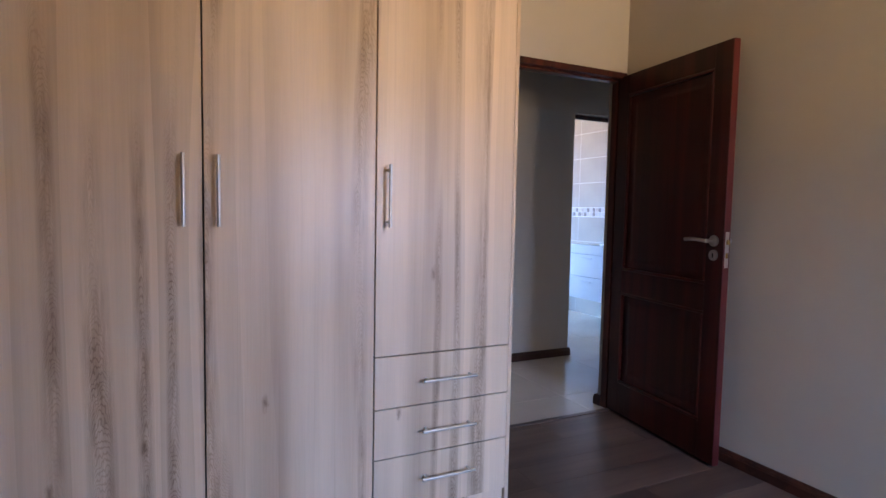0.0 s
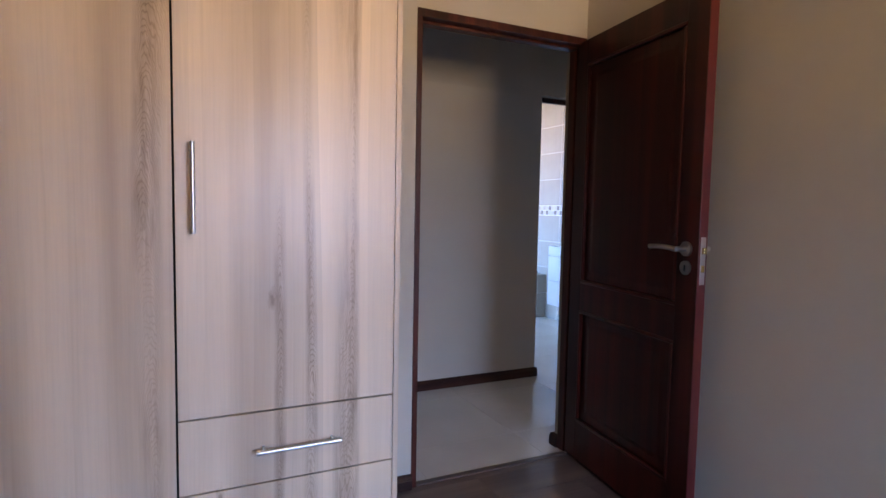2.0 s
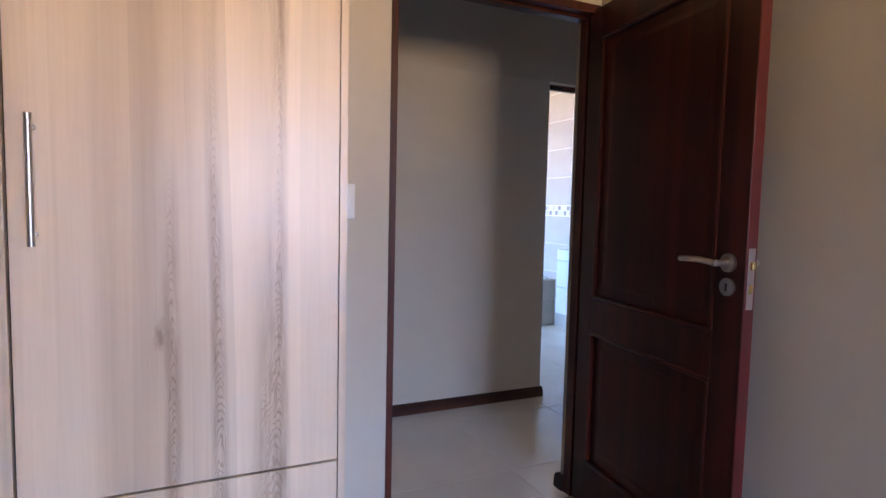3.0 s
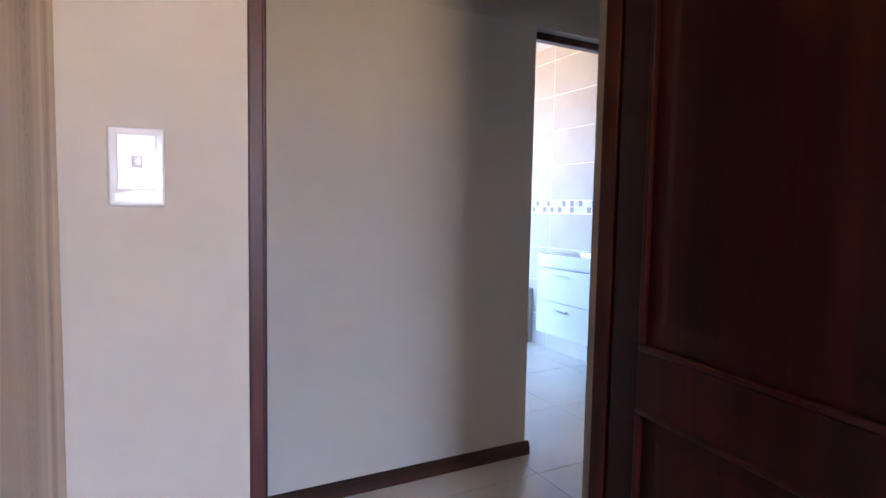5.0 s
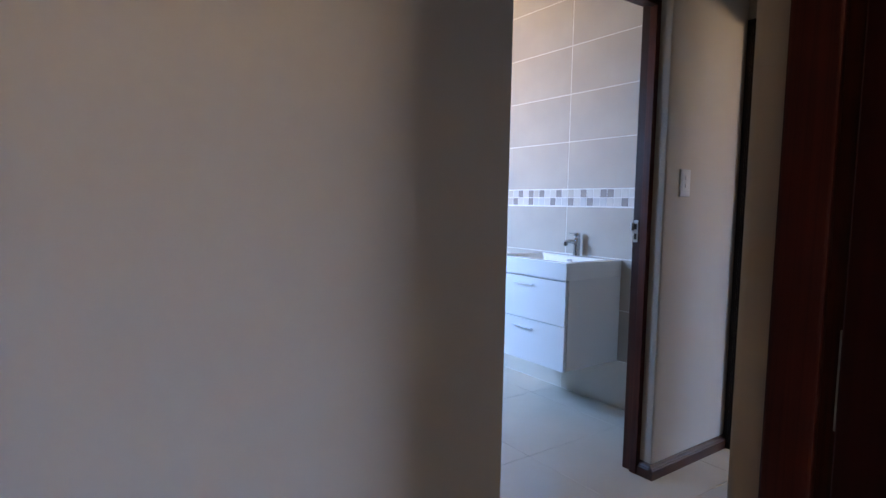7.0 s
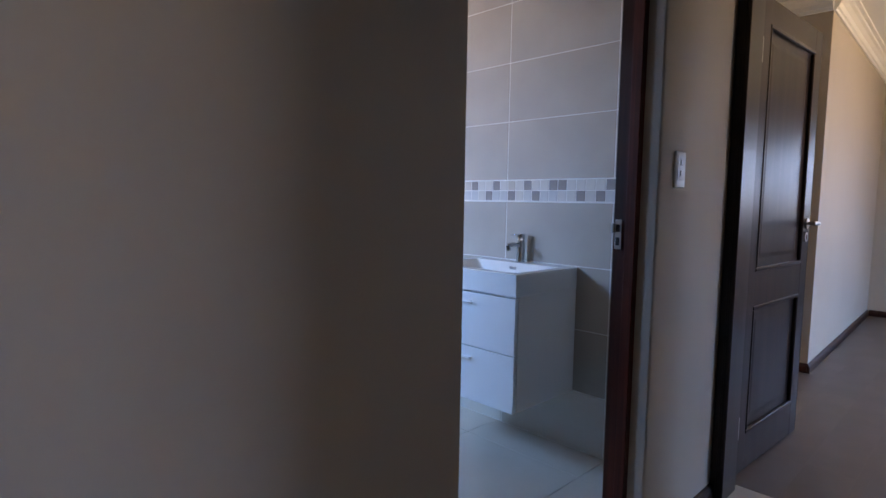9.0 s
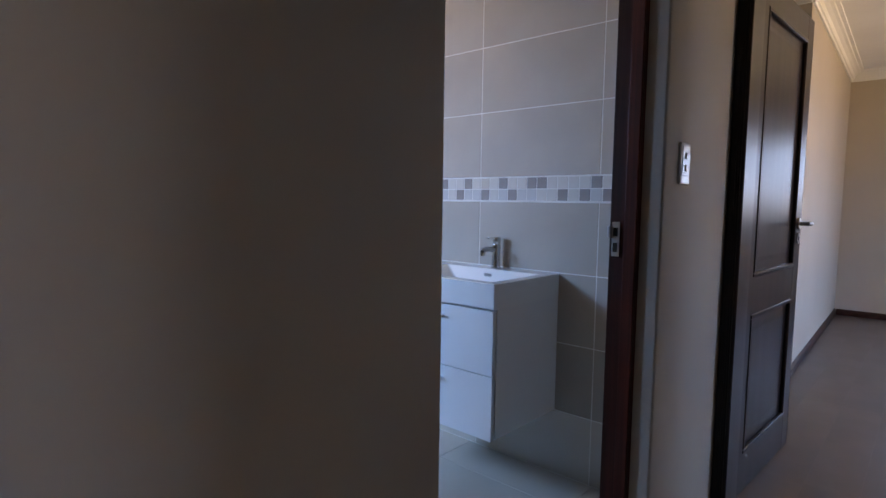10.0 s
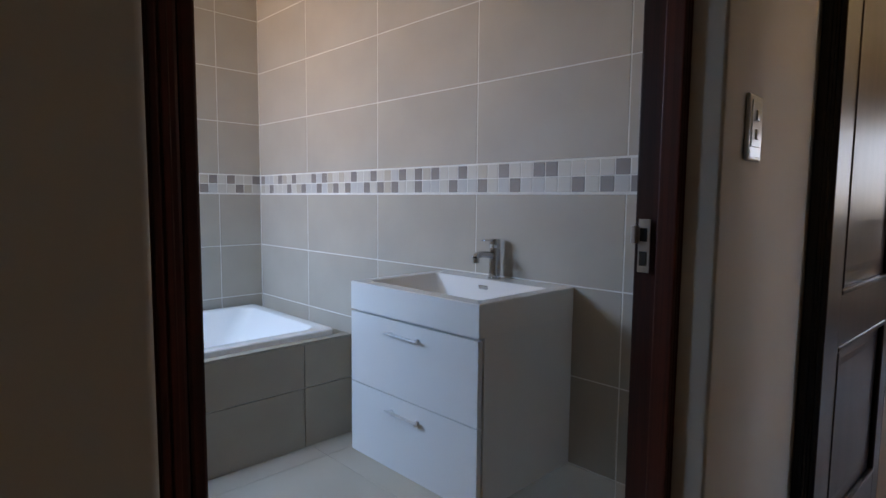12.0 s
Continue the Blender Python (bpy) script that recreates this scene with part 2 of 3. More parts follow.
def box(bm, x0, x1, y0, y1, z0, z1, bevel=0.0, segs=2):
    r = bmesh.ops.create_cube(bm, size=1.0, matrix=Matrix.Translation(((x0 + x1) / 2, (y0 + y1) / 2, (z0 + z1) / 2)) @ Matrix.Diagonal((x1 - x0, y1 - y0, z1 - z0, 1)))
    if bevel:
        es = list({e for v in r["verts"] for e in v.link_edges})
        bmesh.ops.bevel(bm, geom=es, offset=bevel, segments=segs, affect="EDGES", profile=0.6)


def rod(bm, p, q, radius, segs=16):
    """A round bar from p to q."""
    p, q = Vector(p), Vector(q)
    m = Matrix.Translation((p + q) / 2) @ (q - p).to_track_quat("Z", "Y").to_matrix().to_4x4()
    bmesh.ops.create_cone(bm, cap_ends=True, segments=segs, radius1=radius, radius2=radius, depth=(q - p).length, matrix=m)


def tube(bm, points, radius, segs=12):
    """A round bar along a line of points."""
    pts = [Vector(p) for p in points]
    rings = []
    for i, p in enumerate(pts):
        d = (pts[min(i + 1, len(pts) - 1)] - pts[max(i - 1, 0)]).normalized()
        q = d.to_track_quat("Z", "Y")
        rings.append([bm.verts.new(p + q @ Vector((radius * math.cos(2 * math.pi * k / segs), radius * math.sin(2 * math.pi * k / segs), 0))) for k in range(segs)])
    for a, b in zip(rings, rings[1:]):
        for k in range(segs):
            bm.faces.new((a[k], a[(k + 1) % segs], b[(k + 1) % segs], b[k]))
    bm.faces.new(rings[0][::-1])
    bm.faces.new(rings[-1])


def sweep(bm, profile, p, q, side):
    """A moulding: the profile (out, up) drawn from p to q, out towards side."""
    p, q, side = Vector(p), Vector(q), Vector(side)
    ends = [[bm.verts.new(e + side * o + Vector((0, 0, u))) for o, u in profile] for e in (p, q)]
    n = len(profile)
    for k in range(n):
        bm.faces.new((ends[0][k], ends[0][(k + 1) % n], ends[1][(k + 1) % n], ends[1][k]))
    bm.faces.new(ends[0][::-1])
    bm.faces.new(ends[1])


def mesh_object(name, bm, mat, smooth=False):
    bmesh.ops.recalc_face_normals(bm, faces=bm.faces)
    d = bpy.data.meshes.new(name)
    bm.to_mesh(d)
    bm.free()
    for m in mat if isinstance(mat, (list, tuple)) else (mat,):
        d.materials.append(m)
    if smooth:
        for f in d.polygons:
            f.use_smooth = True
        d.set_sharp_from_angle(angle=radians(35))
    return new(name, d)


def part(name, bm, mat, parent, label="", smooth=False):
    ob = mesh_object(name, bm, mat, smooth)
    ob.parent = parent
    if label:
        ob["label"] = label
    return ob


def thing(name, m, label, category, group="", kind=""):
    ob = new(name)
    ob.empty_display_size = 0.1
    ob.matrix_world = m
    return tagged(ob, label, category, group, kind)


def boxes(*rows):
    bm = bmesh.new()
    for r in rows:
        box(bm, *r)
    return bm


def structure(name, bm, mat, label, category="", smooth=False):
    return tagged(mesh_object(name, bm, mat, smooth), label, category or name.split("_")[0], "", "structure")


# ---- the shell ----
DW1 = DOOR_WALL + WALL_T
FRAME_L, FRAME_R = 1.022, RIGHT                  # outer edges of the bedroom door frame
BJ0, BJ1 = 2.539, 3.350                          # clear opening of the bathroom door
BO0, BO1 = 2.500, 3.391                          # rough opening of the bathroom door
H1 = HALL + BATH_WALL_T
REVEAL = 3.373                                   # plastered reveal in front of that frame
END1 = 4.16                                      # far face of the wall at the end of the passage
ROOM_WALL, ROOM_WALL_END, RECESS = 3.210, 3.297, 6.28   # the side wall runs slightly askew
FT = 2.062                                       # top of door frames
SILL_X = 4.175                                   # where the passage tiles end at the second bedroom


def rounded(bm, x0, x1, y0, y1, z0, z1, corners, radius):
    """A wall block with some of its upright corners rounded."""
    r = bmesh.ops.create_cube(bm, size=1.0, matrix=Matrix.Translation(((x0 + x1) / 2, (y0 + y1) / 2, (z0 + z1) / 2)) @ Matrix.Diagonal((x1 - x0, y1 - y0, z1 - z0, 1)))
    es = [e for e in {e for v in r["verts"] for e in v.link_edges}
          if all(any(abs(v.co.x - cx) < 1e-4 and abs(v.co.y - cy) < 1e-4 for cx, cy in corners) for v in e.verts)]
    bmesh.ops.bevel(bm, geom=es, offset=radius, segments=4, affect="EDGES", profile=0.5)


structure("floor_bedroom", boxes((LEFT - 0.15, RIGHT + 0.15, BACK - 0.15, DOOR_WALL + 0.02, -0.1, -0.004)), LAMINATE, "brown wood laminate bedroom floor")
structure("floor_passage", boxes((LEFT - 0.15, SILL_X, DOOR_WALL + 0.02, H1, -0.1, -0.002), (BATH_LEFT - 0.15, TILE_X + 0.15, H1, BATH_FAR + 0.15, -0.1, -0.002)), FLOOR_GROUT, "tiled passage and bathroom floor with pale joints")
structure("floor_second_room", boxes((SILL_X, ROOM_END + 0.15, ROOM_BACK - 0.15, H1, -0.1, -0.006), (END1, ROOM_END + 0.15, H1, 4.3, -0.1, -0.004)), CARPET, "taupe brown laminate floor of the second bedroom")
structure("ceiling", boxes((LEFT - 0.15, ROOM_END + 0.15, BACK - 0.15, BATH_FAR + 0.15, CEIL, CEIL + 0.1)), CEILING, "white plastered ceiling")
bm = bmesh.new()
rounded(bm, LEFT, FRAME_L, DOOR_WALL, DW1, 0, CEIL, [(FRAME_L, DW1)], 0.01)
box(bm, FRAME_L, FRAME_R, DOOR_WALL, DW1, FT, CEIL)
rounded(bm, FRAME_R - 0.018, END, DOOR_WALL + 0.092, DW1, 0, FT, [(FRAME_R - 0.018, DW1)], 0.012)
box(bm, FRAME_R, END, DOOR_WALL, DOOR_WALL + 0.092, 0, FT)
box(bm, FRAME_R, END, DOOR_WALL, DW1, FT, CEIL)
structure("wall_bedroom_door", bm, PLASTER, "beige painted plaster wall around the bedroom door", smooth=True)
structure("wall_bedroom_right", boxes((RIGHT, RIGHT + 0.15, BACK, DOOR_WALL, 0, CEIL)), PLASTER, "plain beige painted plaster wall behind the open door")


def wall_with_window(name, along, at0, at1, lo, hi, win, mat, label):
    """A wall from lo to hi along x or y, with one window opening."""
    mid, mz, w, h = win
    bm = bmesh.new()
    rings = []
    for at in (at0, at1):
        for a, b, c, d in ((lo, hi, 0, CEIL), (mid - w / 2, mid + w / 2, mz - h / 2, mz + h / 2)):
            rings.append([bm.verts.new((p, at, z) if along == "x" else (at, p, z)) for p, z in ((a, c), (b, c), (b, d), (a, d))])
    for a, b in ((0, 1), (2, 3), (0, 2), (1, 3)):
        for k in range(4):
            bm.faces.new((rings[a][k], rings[a][(k + 1) % 4], rings[b][(k + 1) % 4], rings[b][k]))
    return structure(name, bm, mat, label)


wall_with_window("wall_bedroom_back", "x", BACK - 0.15, BACK, LEFT, RIGHT + 0.15, BED_WIN, PLASTER, "beige bedroom wall with a window")
wall_with_window("wall_bathroom_left", "y", BATH_LEFT - 0.15, BATH_LEFT, H1, BATH_FAR + 0.15, BATH_WIN, WALL_TILE, "taupe bathroom wall with a window")
wall_with_window("wall_room_end", "y", ROOM_END, ROOM_END + 0.15, ROOM_BACK - 0.15, 4.3, ROOM_WIN, PLASTER, "beige end wall of the second bedroom with a window")
structure("wall_bedroom_left", boxes((LEFT - 0.15, LEFT, BACK - 0.15, H1, 0, CEIL)), PLASTER, "plain beige painted wall")
bm = bmesh.new()
rounded(bm, LEFT, BO0, HALL, H1, 0, FT, [(BO0, HALL)], 0.006)
rounded(bm, REVEAL, END, HALL, 3.108, 0, FT, [(REVEAL, HALL)], 0.008)
box(bm, BO1, END, 3.108, H1, 0, FT)
box(bm, LEFT, END, HALL, H1, FT, CEIL)
structure("wall_passage", bm, PLASTER, "beige plaster passage wall with the bathroom doorway", smooth=True)
structure("wall_passage_end", boxes((END, END1, ROOM_BACK - 0.15, 2.12, 0, CEIL), (END, END1, 2.12, HALL, FT, CEIL), (END, END1, HALL, H1, 0, CEIL), (TILE_X + 0.15, END1, H1, 4.3, 0, CEIL)), PLASTER, "beige wall at the end of the passage")
bm = boxes((RECESS, ROOM_END, 3.5, 4.3, 0, CEIL), (END1, RECESS, 4.0, 4.3, 0, CEIL))
lo = [bm.verts.new((x, y, 0)) for x, y in ((RECESS, ROOM_WALL), (ROOM_END, ROOM_WALL_END), (ROOM_END, 3.5), (RECESS, 3.5))]
hi = [bm.verts.new((v.co.x, v.co.y, CEIL)) for v in lo]
bm.faces.new(lo[::-1])
bm.faces.new(hi)
for k in range(4):
    bm.faces.new((lo[k], lo[(k + 1) % 4], hi[(k + 1) % 4], hi[k]))
structure("wall_room_side", bm, PLASTER, "beige wall of the second bedroom with a recess")
wall_with_window("wall_room_back", "x", ROOM_BACK - 0.15, ROOM_BACK, END1, ROOM_END, ROOM_WIN_B, PLASTER, "beige wall of the second bedroom with a window")
# unseen ground added outside the windows to bounce warm skylight indoors
structure("ground", boxes((-60, 70, -60, 70, -0.3, -0.12)), SAND, "unseen sandy ground outside, bouncing warm light in")


def window(name, label, m, w, h):
    """Local x along the wall, y outwards."""
    ob = thing(name, m, label, "window", "", "structure")
    for x0, x1, z0, z1 in ((-w / 2, w / 2, -h / 2, -h / 2 + 0.05), (-w / 2, w / 2, h / 2 - 0.05, h / 2), (-w / 2, -w / 2 + 0.05, -h / 2 + 0.05, h / 2 - 0.05),
                           (w / 2 - 0.05, w / 2, -h / 2 + 0.05, h / 2 - 0.05), (-0.025, 0.025, -h / 2 + 0.05, h / 2 - 0.05)):
        part("window_frame", boxes((x0, x1, 0.05, 0.10, z0, z1, 0.004)), DOOR_WOOD, ob)
    for x0, x1 in ((-w / 2 + 0.05, -0.025), (0.025, w / 2 - 0.05)):
        pane = part("pane", boxes((x0, x1, 0.072, 0.076, -h / 2 + 0.05, h / 2 - 0.05)), GLASS, ob, "clear glass pane")
        pane.visible_shadow = False
    return ob


window("window_1", "dark wooden window with two panes", pose(BED_WIN[0], BACK, BED_WIN[1], 0, 0, 180), BED_WIN[2], BED_WIN[3])
window("window_2", "dark wooden window with two panes", pose(ROOM_END, ROOM_WIN[0], ROOM_WIN[1], 0, 0, -90), ROOM_WIN[2], ROOM_WIN[3])
window("window_3", "dark wooden bathroom window with two panes", pose(BATH_LEFT, BATH_WIN[0], BATH_WIN[1], 0, 0, 90), BATH_WIN[2], BATH_WIN[3])

window("window_4", "dark wooden window with two panes", pose(ROOM_WIN_B[0], ROOM_BACK, ROOM_WIN_B[1], 0, 0, 180), ROOM_WIN_B[2], ROOM_WIN_B[3])

# ---- skirtings and cornices ----
SK = [(0, 0), (0.018, 0), (0.018, 0.042), (0.015, 0.046), (0.015, 0.05), (0.009, 0.058), (0.009, 0.061), (0.004, 0.066), (0, 0.066)]


def skirting(name, runs, label="dark varnished wooden skirting board"):
    ob = thing(name, pose(0, 0, 0), label, "skirting", "", "structure")
    for p, q, side in runs:
        bm = bmesh.new()
        sweep(bm, SK, (*p, 0), (*q, 0), (*side, 0))
        part("board", bm, SKIRT_WOOD, ob)
    return ob


skirting("baseboard_passage", [((LEFT, HALL), (BO0 + 0.017, HALL), (0, -1)), ((BO0, HALL + 0.0005), (BO0, HALL + 0.04), (1, 0)), ((REVEAL - 0.017, HALL), (3.967, HALL), (0, -1)), ((REVEAL, HALL + 0.0005), (REVEAL, HALL + 0.06), (-1, 0))])
skirting("baseboard_doorway", [((FRAME_R - 0.035, DW1), (END, DW1), (0, 1)), ((FRAME_R - 0.018, DW1 - 0.0005), (FRAME_R - 0.018, DOOR_WALL + 0.092), (-1, 0)), ((LEFT, DW1), (FRAME_L, DW1), (0, 1))])
skirting("baseboard_bedroom", [((RIGHT, BACK), (RIGHT, DOOR_WALL), (-1, 0)), ((0.766, DOOR_WALL), (FRAME_L, DOOR_WALL), (0, -1))])
skirting("baseboard_second_room", [((RECESS - 0.017, ROOM_WALL), (ROOM_END, ROOM_WALL_END), (0, -1)), ((RECESS, ROOM_WALL + 0.0005), (RECESS, 4.0), (-1, 0)), ((ROOM_END, ROOM_BACK), (ROOM_END, ROOM_WALL_END - 0.018), (-1, 0)), ((END1, 4.0), (RECESS, 4.0), (0, -1))])
CORN = [(0, 0), (0, -0.105), (0.014, -0.105), (0.018, -0.088), (0.028, -0.082), (0.038, -0.056), (0.062, -0.036), (0.080, -0.028), (0.086, -0.018), (0.110, -0.014), (0.110, 0)]
corn = thing("cornice", pose(0, 0, 0), "white stepped plaster cornice below the ceiling", "cornice", "", "structure")
for p, q, side in (((RECESS, ROOM_WALL), (ROOM_END, ROOM_WALL_END), (0, -1)), ((ROOM_END, ROOM_BACK), (ROOM_END, ROOM_WALL_END), (-1, 0)), ((RECESS, ROOM_WALL), (RECESS, 4.0), (-1, 0))):
    bm = bmesh.new()
    sweep(bm, CORN, (*p, CEIL), (*q, CEIL), (*side, 0))
    part("moulding", bm, CEILING, corn)

# ---- door frames ----


def door_frame(name, label, m, width, depth, face_l, face, rebate_near, outer_top=FT, beads=True, setback=0.0, mat=FRAME_WOOD):
    """Local x across the opening from its left outer edge, y through the wall."""
    ob = thing(name, m, label, "door frame", "", "structure")
    stop = 0.013
    s0, s1 = (0.046, depth) if rebate_near else (0.0, depth - 0.046)
    for x0, x1, dx in ((0, face_l - stop, 1), (width - face + stop, width, -1)):
        near = setback if dx > 0 else 0.0
        bm = boxes((x0, x1, near, depth, 0, outer_top - 0.047 + stop, 0.003))
        a, b = (x1, x1 + stop) if dx > 0 else (x0 - stop, x0)
        box(bm, a, b, max(s0, near), max(s1, near + 0.02), 0, outer_top - 0.047, 0.003)
        for k in (0.010, 0.018) if beads else ():
            c = (x1 - k if dx > 0 else x0 + k)
            box(bm, c - 0.003, c + 0.003, near - 0.003, near, 0, outer_top - 0.047 + stop - k, 0.0012)
        part("jamb", bm, mat, ob)
    bm = boxes((0, width, 0, depth, outer_top - 0.047 + stop, outer_top, 0.003))
    box(bm, face_l - stop, width - face + stop, s0, s1, outer_top - 0.047, outer_top - 0.047 + stop, 0.003)
    for k in (0.010, 0.018) if beads else ():
        box(bm, face_l, width - face, -0.003, 0.0, outer_top - 0.047 + stop + k - 0.003, outer_top - 0.047 + stop + k + 0.003, 0.0012)
    part("head", bm, mat, ob)
    return ob


frame_a = door_frame("door_frame_1", "dark varnished mahogany door frame, scuffed along its edge", pose(FRAME_L, DOOR_WALL - 0.003, 0), FRAME_R - FRAME_L, 0.095, 0.038, 0.029, True, FT, False)
frame_b = door_frame("door_frame_2", "dark red varnished wooden frame of the bathroom doorway", pose(BO0, HALL + 0.060, 0), BO1 - BO0, 0.081, 0.059, 0.041, False, FT + 0.014, True, 0.023)
frame_c = door_frame("door_frame_3", "dark varnished wooden frame of the second bedroom door", pose(3.967, HALL - 0.001, 0, 0, 0, -90), HALL - 2.12, 0.200, 0.050, 0.05, False, FT + 0.012, mat=DOOR_DARK)

# strike plates let into the jambs
bm = boxes((-0.002, 0.0, -0.011, 0.011, -0.048, 0.048, 0.0008))
plate = part("strike_plate", bm, STEEL, frame_b, "steel strike plate with two dark slots")
plate.location = (BJ1 - BO0 - 0.0002, 0.056, 1.082)
for z0, z1 in ((0.008, 0.032), (-0.036, -0.010)):
    part("slot", boxes((-0.0035, -0.0018, -0.006, 0.007, z0, z1)), GAP_SHADE, plate)
part("lip", boxes((-0.014, -0.002, 0.010, 0.020, 0.004, 0.036, 0.002)), STEEL, plate)
bm = boxes((0.0, 0.001, -0.008, 0.008, -0.03, 0.03))
part("strike_slot", bm, GAP_SHADE, frame_a, "dark latch slot").location = (0.0275, 0.024, 1.07)

# ---- doors ----


def lever(bm, x, y, out, reach):
    """A curved lever: out is the side that it stands off to, reach the way along the leaf."""
    rod(bm, (x, y, 0), (x, y + out * 0.05, 0), 0.0095)
    pts = [(x + reach * s * 0.122, y + out * (0.046 + 0.010 * math.sin(s * math.pi * 0.5)), 0.006 * math.sin(s * math.pi) - 0.004 * s + 0.006 * s * s) for s in [k / 10 for k in range(11)]]
    tube(bm, [(x - reach * 0.009, y + out * 0.046, 0), *pts], 0.0088)


def panel_door(name, label, m, w, st, sf, mid, mat, edge, foot=0.20, crown=1.925, bead=0.020, field=0.005, t=0.036, trim=None):
    """A two-panel door. Local x from the hinge along the leaf, y through its thickness, both faces alike."""
    ob = thing(name, m, label, "door", "", "structure")
    top = 2.038
    rails = ((0.012, foot), mid, (crown, top))
    for x0, x1 in ((0, st), (w - sf, w - 0.004)):
        part("stile", boxes((x0, x1, 0, t, 0.012, top, 0.002)), mat, ob)
    part("edge", boxes((w - 0.004, w, 0.0, t, 0.012, top, 0.0012)), edge, ob, "varnished lock edge")
    for z0, z1 in rails:
        part("rail", boxes((st, w - sf, 0.0006, t - 0.0006, z0, z1)), mat, ob)
    for z0, z1 in ((foot, mid[0]), (mid[1], crown)):
        x0, x1 = st, w - sf
        bm = boxes((x0, x1, 0.014, t - 0.014, z0, z1))
        r = 0.055
        for y0, y1, out in ((0.014 - field, 0.014, -1), (t - 0.014, t - 0.014 + field, 1)):
            lo = [bm.verts.new((x, y1 if out < 0 else y0, z)) for x, z in ((x0 + r, z0 + r), (x1 - r, z0 + r), (x1 - r, z1 - r), (x0 + r, z1 - r))]
            hi = [bm.verts.new((x, y0 if out < 0 else y1, z)) for x, z in ((x0 + r + 0.02, z0 + r + 0.02), (x1 - r - 0.02, z0 + r + 0.02), (x1 - r - 0.02, z1 - r - 0.02), (x0 + r + 0.02, z1 - r - 0.02))]
            bm.faces.new(hi)
            for k in range(4):
                bm.faces.new((lo[k], lo[(k + 1) % 4], hi[(k + 1) % 4], hi[k]))
        part("panel", bm, mat, ob)
        for y0, y1 in ((-0.003, 0.014), (t - 0.014, t + 0.003)):
            b = bead
            for r0 in ((x0, x1, z0, z0 + b), (x0, x1, z1 - b, z1), (x0, x0 + b, z0 + b, z1 - b), (x1 - b, x1, z0 + b, z1 - b)):
                part("moulding", boxes((r0[0], r0[1], y0, y1, r0[2], r0[3], min(0.007, bead * 0.4), 3)), trim or mat, ob, smooth=True)
    hx = w - 0.058
    for y, out in ((0, -1), (t, 1)):
        bm = bmesh.new()
        rod(bm, (hx, y, 0), (hx, y + out * 0.009, 0), 0.0265, 32)
        rose = part("rosette", bm, STEEL, ob, "brushed steel rosette", True)
        rose.location = (0, 0, 1.10)
        bm = bmesh.new()
        lever(bm, hx, y + out * 0.009, out, -1)
        part("lever_handle", bm, STEEL, rose, "brushed steel lever handle", True)
        bm = bmesh.new()
        rod(bm, (hx, y, 0), (hx, y + out * 0.007, 0), 0.0255, 32)
        esc = part("escutcheon", bm, STEEL, ob, "round steel keyhole cover", True)
        esc.location = (0, 0, 1.031)
        part("keyhole", boxes((hx - 0.0035, hx + 0.0035, y + out * 0.0078 - 0.0008, y + out * 0.0078 + 0.0008, -0.012, 0.010)), GAP_SHADE, esc)
    lock = part("lock_plate", boxes((w, w + 0.0015, 0.007, 0.029, 0.975, 1.145, 0.0005)), STEEL, ob, "steel lock face plate")
    part("latch_bolt", boxes((w + 0.0015, w + 0.012, 0.011, 0.025, 1.085, 1.108, 0.002)), BRASS, lock, "brass latch bolt")
    part("dead_bolt", boxes((w + 0.0015, w + 0.003, 0.011, 0.025, 1.02, 1.045, 0.0005)), BRASS, lock)
    for z in (0.25, 1.02, 1.80):
        bm = boxes((-0.003, 0.0, 0.004, 0.034, z - 0.05, z + 0.05))
        rod(bm, (-0.005, t + 0.004, z - 0.05), (-0.005, t + 0.004, z + 0.05), 0.006)
        part("hinge", bm, STEEL, ob, "steel butt hinge")
    return ob


panel_door("door_1", "open dark mahogany two-panel door with a steel lever, against the wall", pose(1.877, DOOR_WALL + 0.025, 0, 0, 0, -90 - 6.85), 0.838, 0.088, 0.108, (0.752, 0.884), DOOR_WOOD, EDGE_RED, field=0.002, bead=0.016, trim=MOULDING_LIT)
panel_door("door_2", "open dark brown two-panel door of the second bedroom", pose(4.196, 3.036, 0, 0, 0, -3.3), 0.808, 0.118, 0.096, (0.748, 0.898), DOOR_DARK, DOOR_DARK, 0.176, 1.938, 0.018, 0.002)
for z in (0.25, 1.80):
    part("hinge_plate", boxes((0.037, 0.0385, 0.160, 0.196, z - 0.05, z + 0.05)), STEEL, frame_c, "steel hinge plate")

# ---- wardrobe ----
ward = thing("wardrobe", pose(0, 0, 0), "tall built-in wardrobe in pale grey oak laminate, all doors shut", "wardrobe")
WTOP = 2.50
# carcass coloured near-black so the gaps between the fronts look shaded
part("carcass", boxes((LEFT + 0.005, WARD_R - 0.014, WARD + 0.024, DOOR_WALL - 0.003, 0.085, WTOP)), GAP_SHADE, ward)
bm = bmesh.new()                                  # the end panel runs slightly askew to the wall
foot = [(WARD_R - 0.013, WARD + 0.002), (WARD_R + 0.003, WARD + 0.002), (0.762, DOOR_WALL - 0.003), (0.746, DOOR_WALL - 0.003)]
lo, hi = [[bm.verts.new((x, y, z)) for x, y in foot] for z in (0, WTOP)]
bm.faces.new(lo[::-1])
bm.faces.new(hi)
for k in range(4):
    bm.faces.new((lo[k], lo[(k + 1) % 4], hi[(k + 1) % 4], hi[k]))
part("side_panel", bm, OAK, ward)
part("plinth", boxes((LEFT + 0.005, WARD_R - 0.014, WARD + 0.022, WARD + 0.038, 0, 0.082)), OAK, ward)
